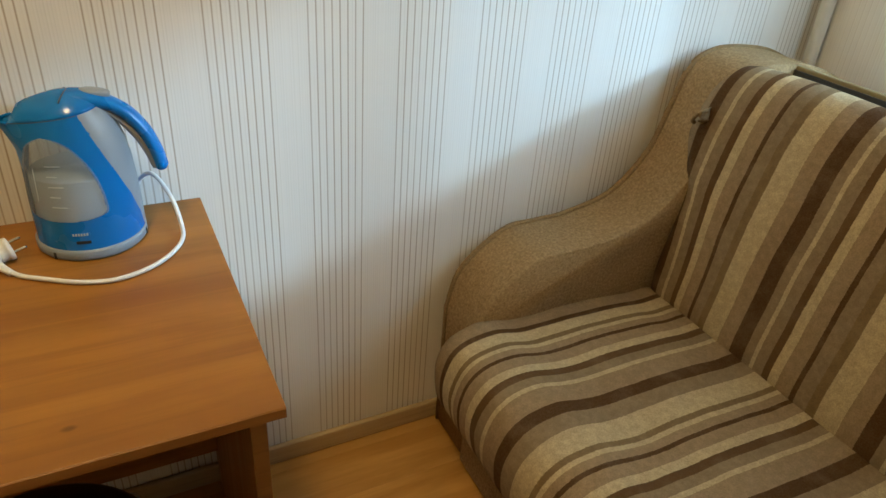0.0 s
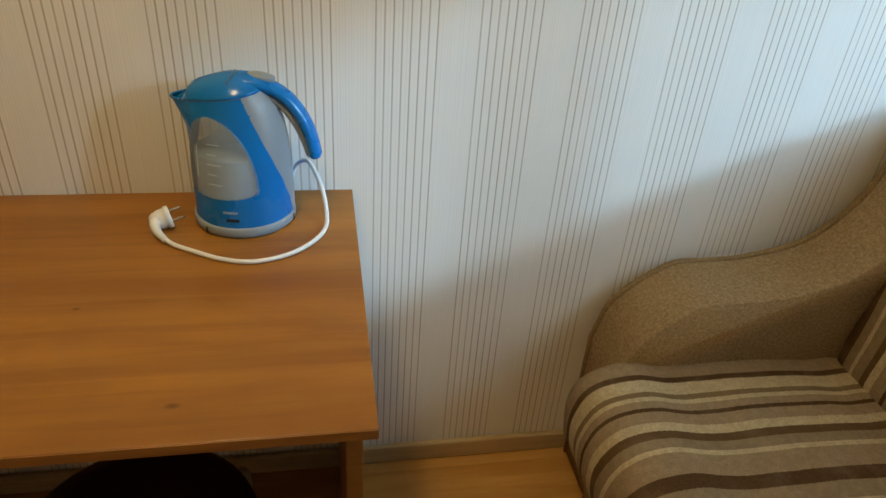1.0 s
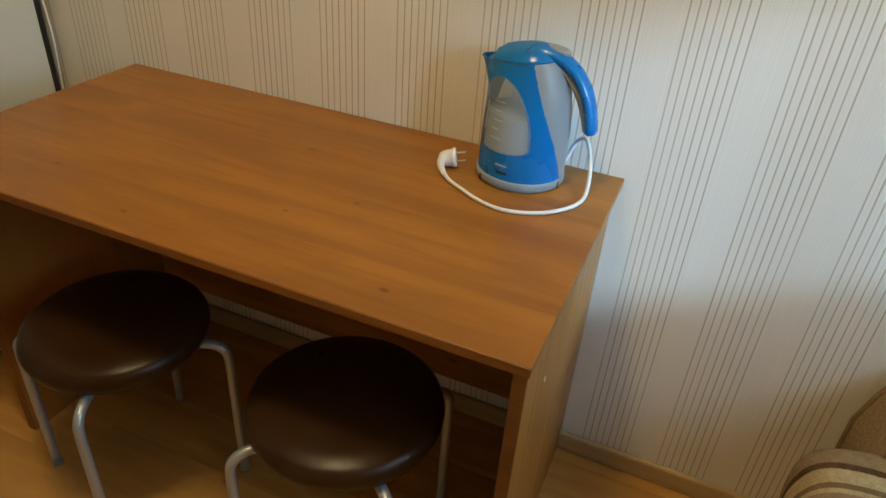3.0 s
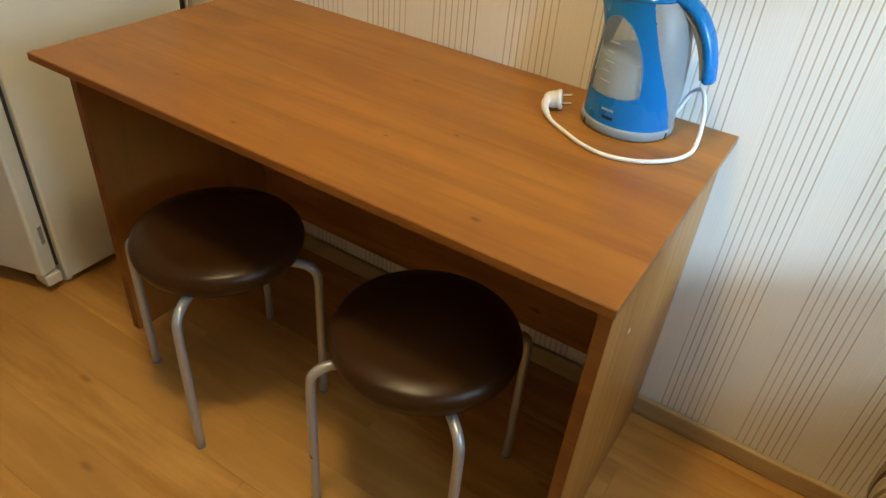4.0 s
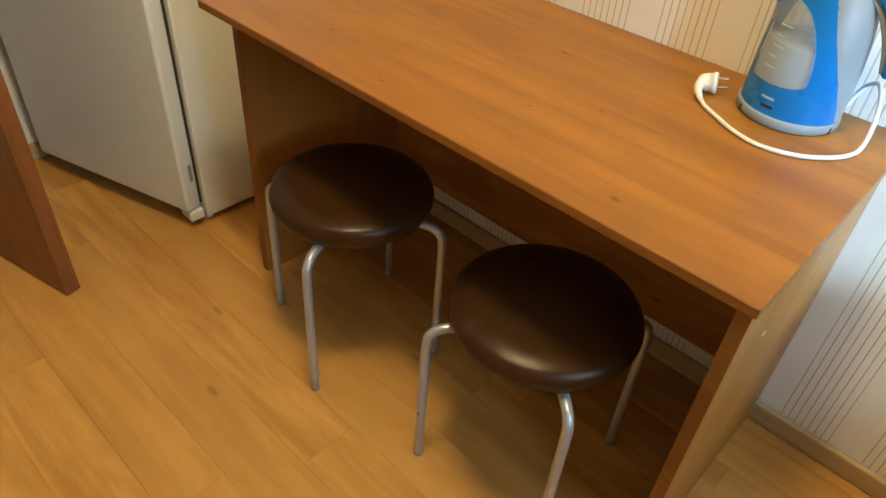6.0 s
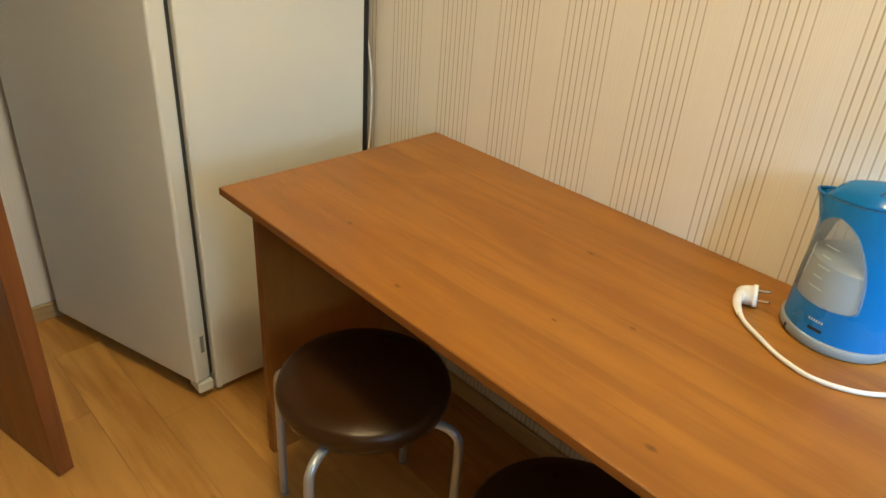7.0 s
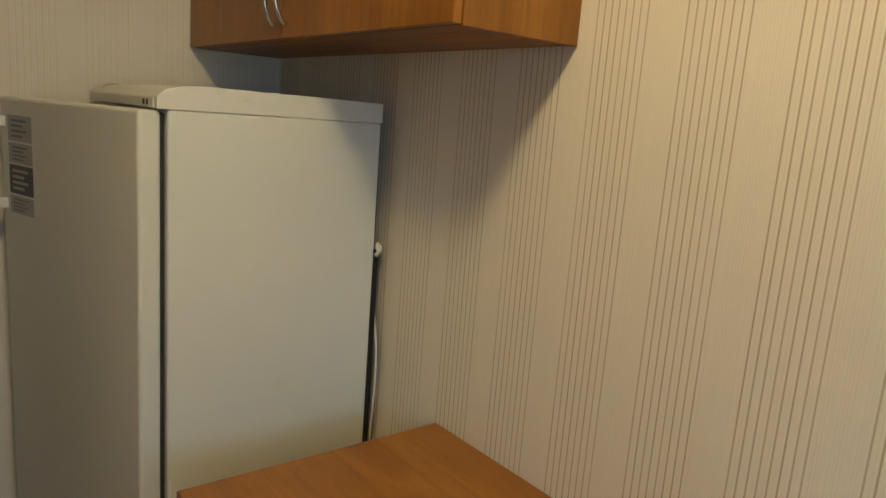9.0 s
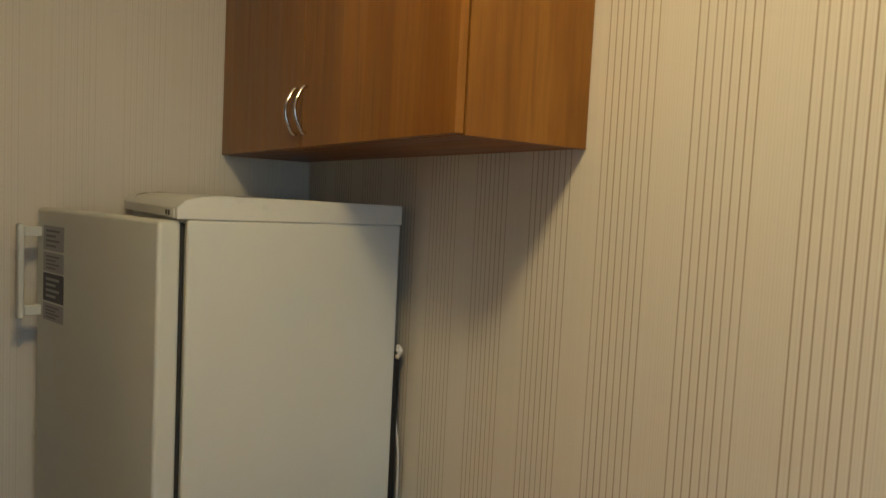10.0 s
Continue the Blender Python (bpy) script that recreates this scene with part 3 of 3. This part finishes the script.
# power cable with an angled plug, lying on the desk
cord = thing("power_cable", "white kettle cable with an angled plug", "cable", (-0.30, -0.13, 0.7505))
off = Vector((0.30, 0.13, -0.7505))
way = [(-0.116, -0.052, 0.760), (-0.110, -0.030, 0.775), (-0.096, -0.026, 0.812), (-0.074, -0.046, 0.828), (-0.053, -0.086, 0.798), (-0.046, -0.120, 0.7605), (-0.052, -0.158, 0.7545), (-0.075, -0.197, 0.7545),
       (-0.111, -0.228, 0.7545), (-0.161, -0.244, 0.7545), (-0.210, -0.233, 0.7545), (-0.254, -0.208, 0.7545), (-0.289, -0.185, 0.755), (-0.311, -0.162, 0.762)]
part("cord", tube(smoothed([Vector(p) + off for p in way], 8), 0.0037, 10), WHITE_CABLE, cord, smooth=True)
dome = [(0.003, -0.034), (0.009, -0.0325), (0.0135, -0.027), (0.0160, -0.017), (0.0165, -0.008), (0.0185, -0.007), (0.0185, -0.001), (0.0170, 0.0), (0.003, 0.0)]
plug = part("plug", lathe(dome, 24), WHITE_CABLE, cord, "moulded white angled plug", True)
plug.matrix_basis = Matrix.Translation(Vector((-0.298, -0.124, 0.7705)) + off) @ pose(0, 0, 0, 0, 0, 20) @ pose(0, 0, 0, 0, 80, 0)
part("strain_relief", tube(smoothed([Vector(p) + off for p in [(-0.317, -0.132, 0.770), (-0.319, -0.146, 0.767), (-0.313, -0.161, 0.762), (-0.299, -0.1775, 0.757)]], 6),
     [0.0105 - 0.0055 * min(1.0, i / 17) for i in range(19)], 12), WHITE_CABLE, cord, smooth=True)
for dx in (-0.0095, 0.0095):
    part("pin", lathe([(0.0024, 0.0), (0.0024, 0.0175), (0.0013, 0.0195)], 10, -dx * 0.45, dx), CHROME, plug)

# ---- fridge ----
FX0, FX1 = -2.060, -1.455
fridge = thing("fridge", "white single-door refrigerator, door slightly ajar", "fridge", (FX1, -0.30, 0.0))
w = FX1 - FX0
part("body", box(-w, 0, -0.2405, 0.262, 0.024, 1.4314, 0.006, 4), FRIDGE, fridge)
cap = [(-0.262, 1.4315), (0.264, 1.4315), (0.264, 1.478), (0.10, 1.480), (-0.17, 1.482), (-0.215, 1.479), (-0.245, 1.471), (-0.262, 1.455)]
bm = loft([[(x, y, z) for y, z in cap] for x in (-w - 0.0006, 0.0012)])
bmesh.ops.bevel(bm, geom=list(bm.edges), offset=0.002, segments=2, profile=0.5, affect="EDGES")
top = part("top_panel", bm, FRIDGE_PLASTIC, fridge, "white plastic top with control strip")
part("control_strip", box(-w + 0.05, -0.02, -0.2640, -0.2605, 1.4335, 1.4530, 0.0005), FRIDGE_PLASTIC, top)
for x in (-0.09, -0.065):
    part("indicator", box(x, x + 0.012, -0.2652, -0.2641, 1.438, 1.449, 0.0004), BLACK, top)
for x in (-w + 0.04, -0.036):
    part("foot", lathe([(0.012, 0.0), (0.013, 0.004), (0.013, 0.02), (0.010, 0.022), (0.010, 0.030)], 18, x, -0.222), FRIDGE_PLASTIC, fridge)
    part("foot", lathe([(0.018, 0.0), (0.020, 0.004), (0.020, 0.02), (0.012, 0.022), (0.012, 0.030)], 18, x, 0.22), BLACK, fridge)
part("lower_hinge", box(-0.060, -0.003, -0.292, -0.2485, 0.026, 0.058, 0.004), FRIDGE_PLASTIC, fridge)
leaf = part("fridge_door", box(-w + 0.002, 0.0, -0.050, 0.0, 0.062, 1.4285, 0.009, 4), FRIDGE, fridge, "white enamelled door, ajar")
leaf.matrix_basis = pose(-0.015, -0.2482, 0, 0, 0, 16.6)
# seal reaches the hinge side, near-black for the shade inside the door gap
part("door_seal", box(-w + 0.02, -0.004, 0.0004, 0.010, 0.066, 1.424, 0.003), GAP_DARK, leaf, "rubber seal, darkened for the shade in the door gap")
rim = part("hinge_cover", box(-0.006, 0.0015, -0.030, -0.008, 0.150, 0.215, 0.0007), FRIDGE_PLASTIC, leaf)
part("cover_slot", box(-0.004, 0.0019, -0.025, -0.013, 0.156, 0.209, 0), GREY, rim)
grip = part("door_handle", box(-w + 0.012, -w + 0.034, -0.104, -0.089, 1.150, 1.388, 0.005, 3), FRIDGE_PLASTIC, leaf, "white bracket handle")
for z in (1.157, 1.356):
    part("handle_arm", box(-w + 0.013, -w + 0.033, -0.0895, -0.0495, z, z + 0.026, 0.003), FRIDGE_PLASTIC, grip)
for z0, z1, m in ((1.325, 1.386, STICKER), (1.272, 1.320, STICKER), (1.198, 1.268, STICKER_DARK), (1.150, 1.193, STICKER)):
    st = part("sticker", box(-w + 0.045, -w + 0.165, -0.0506, -0.0501, z0, z1, 0), m, leaf, "printed energy and model sticker")
    for i in range(4):
        zz = z0 + (z1 - z0) * (0.15 + 0.2 * i)
        part("print_bar", box(-w + 0.062, -w + 0.120 + 0.02 * (i % 2), -0.0511, -0.0507, zz, zz + (z1 - z0) * 0.09, 0), STICKER_MID if m is STICKER else STICKER, st)
part("condenser", box(-w + 0.02, -0.004, 0.2635, 0.279, 0.10, 1.115, 0.003), BLACK, fridge, "black condenser grille")
knot = part("cable_tie", tube(smoothed([(-0.012, 0.268, 1.10), (0.004, 0.272, 1.112), (0.006, 0.266, 1.124), (-0.004, 0.272, 1.132), (0.006, 0.276, 1.122), (0.004, 0.268, 1.108), (-0.008, 0.275, 1.10)], 6), 0.0048, 8), WHITE_CABLE, fridge, "knotted white cable end", True)
part("mains_cord", tube(smoothed([(-0.03, 0.284, 1.05), (-0.02, 0.284, 0.95), (0.000, 0.284, 0.86), (0.005, 0.284, 0.78), (0.002, 0.284, 0.70), (-0.004, 0.284, 0.6), (-0.01, 0.284, 0.3)], 6), 0.003, 8), WHITE_CABLE, fridge, smooth=True)

# ---- wall cabinet ----
CX1, CX0, CZ = -0.886, -2.1165, 1.5995
cab = thing("wall_cabinet", "alder-look wall cabinet with two doors", "cabinet", (CX1, -0.001, CZ))
cw, ch, cd = CX1 - CX0, 0.70, 0.264
for x0, x1 in ((-cw, -cw + 0.016), (-0.016, 0.0)):
    part("side_panel", box(x0, x1, -cd, 0.0, 0.0, ch, 0.0008), CABINET, cab)
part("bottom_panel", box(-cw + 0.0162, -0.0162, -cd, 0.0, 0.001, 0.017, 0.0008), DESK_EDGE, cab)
part("top_panel", box(-cw + 0.0162, -0.0162, -cd, 0.0, ch - 0.017, ch - 0.001, 0.0008), CABINET, cab)
part("back_board", box(-cw + 0.0162, -0.0162, -0.004, -0.0005, 0.0172, ch - 0.0172, 0), CABINET, cab)
for x0, x1, hx in ((-cw + 0.001, -cw / 2 - 0.0015, -cw / 2 - 0.030), (-cw / 2 + 0.0015, -0.001, -cw / 2 + 0.026)):
    d = part("cabinet_door", box(x0, x1, -cd - 0.0195, -cd - 0.0035, 0.002, ch - 0.002, 0.001), CABINET, cab)
    y = -cd - 0.0195
    bow = smoothed([(hx, y, 0.032), (hx, y - 0.010, 0.036), (hx, y - 0.024, 0.062), (hx, y - 0.028, 0.084), (hx, y - 0.024, 0.106), (hx, y - 0.010, 0.132), (hx, y, 0.136)], 6)
    part("handle", tube(bow, 0.0042, 10), CHROME, d, "chrome bow handle", True)


# ---- sofa ----
sofa = thing("sofa", "beige chenille sofa with brown and cream striped seat and back", "sofa", (1.0, -0.95, 0.0))
SX, SY = 1.0, -0.95
ARM = [(0.530, 0.02), (0.528, 0.39), (0.562, 0.492), (0.665, 0.575), (0.75, 0.585), (0.839, 0.590), (0.97, 0.627), (1.062, 0.722), (1.103, 0.836), (1.135, 0.930), (1.20, 0.968), (1.30, 0.968), (1.40, 0.950), (1.50, 0.905), (1.55, 0.84), (1.555, 0.02)]


def arm_outline():
    mid = smoothed([(x, 0, z) for x, z in ARM[1:-1]], 6)
    return [(ARM[0][0] - SX, ARM[0][1])] + [(p.x - SX, p.z) for p in mid] + [(ARM[-1][0] - SX, ARM[-1][1])]


def armrest(y0, y1, piped):
    a = part("armrest", prism(arm_outline(), y0 - SY, y1 - SY, 0.022, 4), BEIGE, sofa, "beige chenille scrolled armrest", True)
    line = [(x, piped - SY, z) for x, z in arm_outline()]
    part("piping", tube(line, 0.006, 8), PIPING, a, "brown piping", True)


armrest(-0.195, -0.030, -0.042)
armrest(-1.87, -1.705, -1.858)


def soft_roll(outline, y0, y1, sag, seed, rows=90, round_ends=0.03, drape=0.0):
    """A padded cushion: an (x, z) outline pulled along y with sags and rounded ends."""
    pts = [Vector((x - SX, 0, z)) for x, z in outline]
    mid = sum(pts, Vector()) / len(pts)
    rings = []
    for j in range(rows + 1):
        t = j / rows
        y = y0 + (y1 - y0) * t
        edge = min(t, 1 - t) * abs(y1 - y0)
        q = 1.0 - 0.16 * max(0.0, 1 - edge / round_ends) ** 2.2
        ring = []
        for p in pts:
            n = noise.noise(Vector((p.x * 5 + seed, y * 5, p.z * 5))) * sag + noise.noise(Vector((p.x * 14 + seed, y * 11, p.z * 14))) * sag * 0.35
            r = mid + (p - mid) * q
            d = (p - mid).normalized()
            over = drape * min(1.0, max(0.0, (p.z - 0.675) / 0.15)) * max(0.0, 1 - t * 14)
            ring.append(Vector((r.x - 0.55 * over, y + over - SY, r.z)) + d * n)
        rings.append(ring)
    return loft(rings)


front = smoothed([(0.55, 0, 0.232), (0.475, 0, 0.230), (0.434, 0, 0.275), (0.420, 0, 0.345), (0.434, 0, 0.405), (0.475, 0, 0.440), (0.54, 0, 0.450), (0.605, 0, 0.437), (0.655, 0, 0.434), (0.74, 0, 0.438), (0.85, 0, 0.434), (0.95, 0, 0.426), (1.04, 0, 0.418), (1.05, 0, 0.30), (0.85, 0, 0.232), (0.70, 0, 0.232)], 6)
part("seat_cushion", soft_roll([(p.x, p.z) for p in front], -0.176, -1.724, 0.011, 3.0), SEAT_STRIPES, sofa, "striped chenille seat", True)
back = smoothed([(1.02, 0, 0.40), (1.012, 0, 0.45), (1.038, 0, 0.60), (1.070, 0, 0.76), (1.109, 0, 0.89), (1.148, 0, 0.953), (1.200, 0, 0.971), (1.240, 0, 0.952), (1.260, 0, 0.90), (1.22, 0, 0.65), (1.14, 0, 0.40)], 6)
part("backrest", soft_roll([(p.x, p.z) for p in back], -0.188, -1.730, 0.006, 9.0, drape=0.045), BACK_STRIPES, sofa, "striped chenille back cushion", True)
part("rail", box(1.302 - SX, 1.316 - SX, -1.704 - SY, -0.188 - SY, 0.86, 0.966, 0.003), SOFA_RAIL, sofa, "bare wooden back rail")
# near-black strip added before the rail so that the gap reads dark
part("rail_gap_strip", box(1.2965 - SX, 1.3016 - SX, -1.704 - SY, -0.188 - SY, 0.86, 0.957, 0.0015), GAP_DARK, sofa, "dark strip in the gap before the rail")
part("back_frame", box(1.335 - SX, 1.55 - SX, -1.704 - SY, -0.196 - SY, 0.10, 0.90, 0.03, 4), BEIGE, sofa)
part("back_board", box(1.325 - SX, 1.334 - SX, -1.704 - SY, -0.196 - SY, 0.30, 0.956, 0.002), FRIDGE_PLASTIC, sofa, "pale board at the back of the rail")
for y in (-0.33, -0.40, -0.62, -0.69):
    part("slot", box(1.3245 - SX, 1.3345 - SX, y - 0.02 - SY, y - SY, 0.9555, 0.9572, 0), BLACK, sofa)
part("base", box(0.512 - SX, 1.30 - SX, -1.704 - SY, -0.196 - SY, 0.025, 0.236, 0.012, 3), BEIGE, sofa)
knot_at = Vector((1.062 - SX, -0.174 - SY, 0.861))
tuft = part("tuft", loft([[knot_at + Vector(((0.010 + 0.005 * math.sin(5 * a)) * q * math.cos(a) + 0.02 - 0.026 * k, -0.010 * k + 0.004 * math.sin(3 * a), 0.014 * q * math.sin(a) + 0.006 * k)) for a in [i * math.pi / 10 for i in range(20)]] for k, q in ((0, 1.5), (0.45, 1.25), (0.8, 1.05), (1.1, 1.15), (1.3, 0.9))]), BEIGE, sofa, "bunched fabric tuft", True)
part("tuft_fold", tube(smoothed([knot_at + Vector((0.004, -0.012, 0.018)), knot_at + Vector((-0.016, -0.006, 0.010)), knot_at + Vector((-0.019, 0.004, -0.006)), knot_at + Vector((-0.006, 0.008, -0.016))], 6), 0.0045, 8), PIPING, tuft, smooth=True)
for y in (-0.12, -1.78):
    for x in (0.60, 1.48):
        part("foot", lathe([(0.02, 0.0), (0.022, 0.003), (0.022, 0.022)], 16, x - SX, y - SY), BLACK, sofa)

# ---- floor: laminate planks on a screed ----
floor = tagged(part("floor", box(X0 - 0.12, X1 + 0.12, Y0 - 0.12, Y1 + 0.12, -0.12, -0.0088, 0), FLOORING), "oak-look laminate plank floor", "floor", kind="structure")
PW, PL = 0.1315, 1.28


def plank_mesh(x0, x1, y0, y1):
    c, z0, z1 = 0.0004, -0.0085, 0.0
    me = bpy.data.meshes.new("plank")
    v = [(x0, y0, z0), (x1, y0, z0), (x1, y1, z0), (x0, y1, z0), (x0, y0, z1 - c), (x1, y0, z1 - c), (x1, y1, z1 - c), (x0, y1, z1 - c),
         (x0 + c, y0 + c, z1), (x1 - c, y0 + c, z1), (x1 - c, y1 - c, z1), (x0 + c, y1 - c, z1)]
    f = [(3, 2, 1, 0), (8, 9, 10, 11)] + [(i, (i + 1) % 4, 4 + (i + 1) % 4, 4 + i) for i in range(4)] + [(4 + i, 4 + (i + 1) % 4, 8 + (i + 1) % 4, 8 + i) for i in range(4)]
    me.from_pydata(v, [], f)
    me.materials.append(FLOORING)
    return me


gap = 0.00015
edges = [0.0]
yy = -0.0442
while yy > Y0:
    edges.append(yy)
    yy -= PW
edges.append(Y0)
starts = (0.52, 0.13, 0.86, 0.34, 1.10, 0.66, 0.22)
for row, (ya, yb) in enumerate(zip(edges, edges[1:])):
    x = X0 - PL + starts[row % 7] * 1.0
    while x < X1:
        a, b = max(x, X0), min(x + PL, X1)
        if b - a > 0.02:
            cx, cy = (a + b) / 2, (ya + yb) / 2
            plank = new("plank", plank_mesh(a - cx + gap, b - cx - gap, yb - cy + gap, ya - cy - gap))
            plank.location, plank.parent = (cx, cy, 0.0), floor
        x += PL
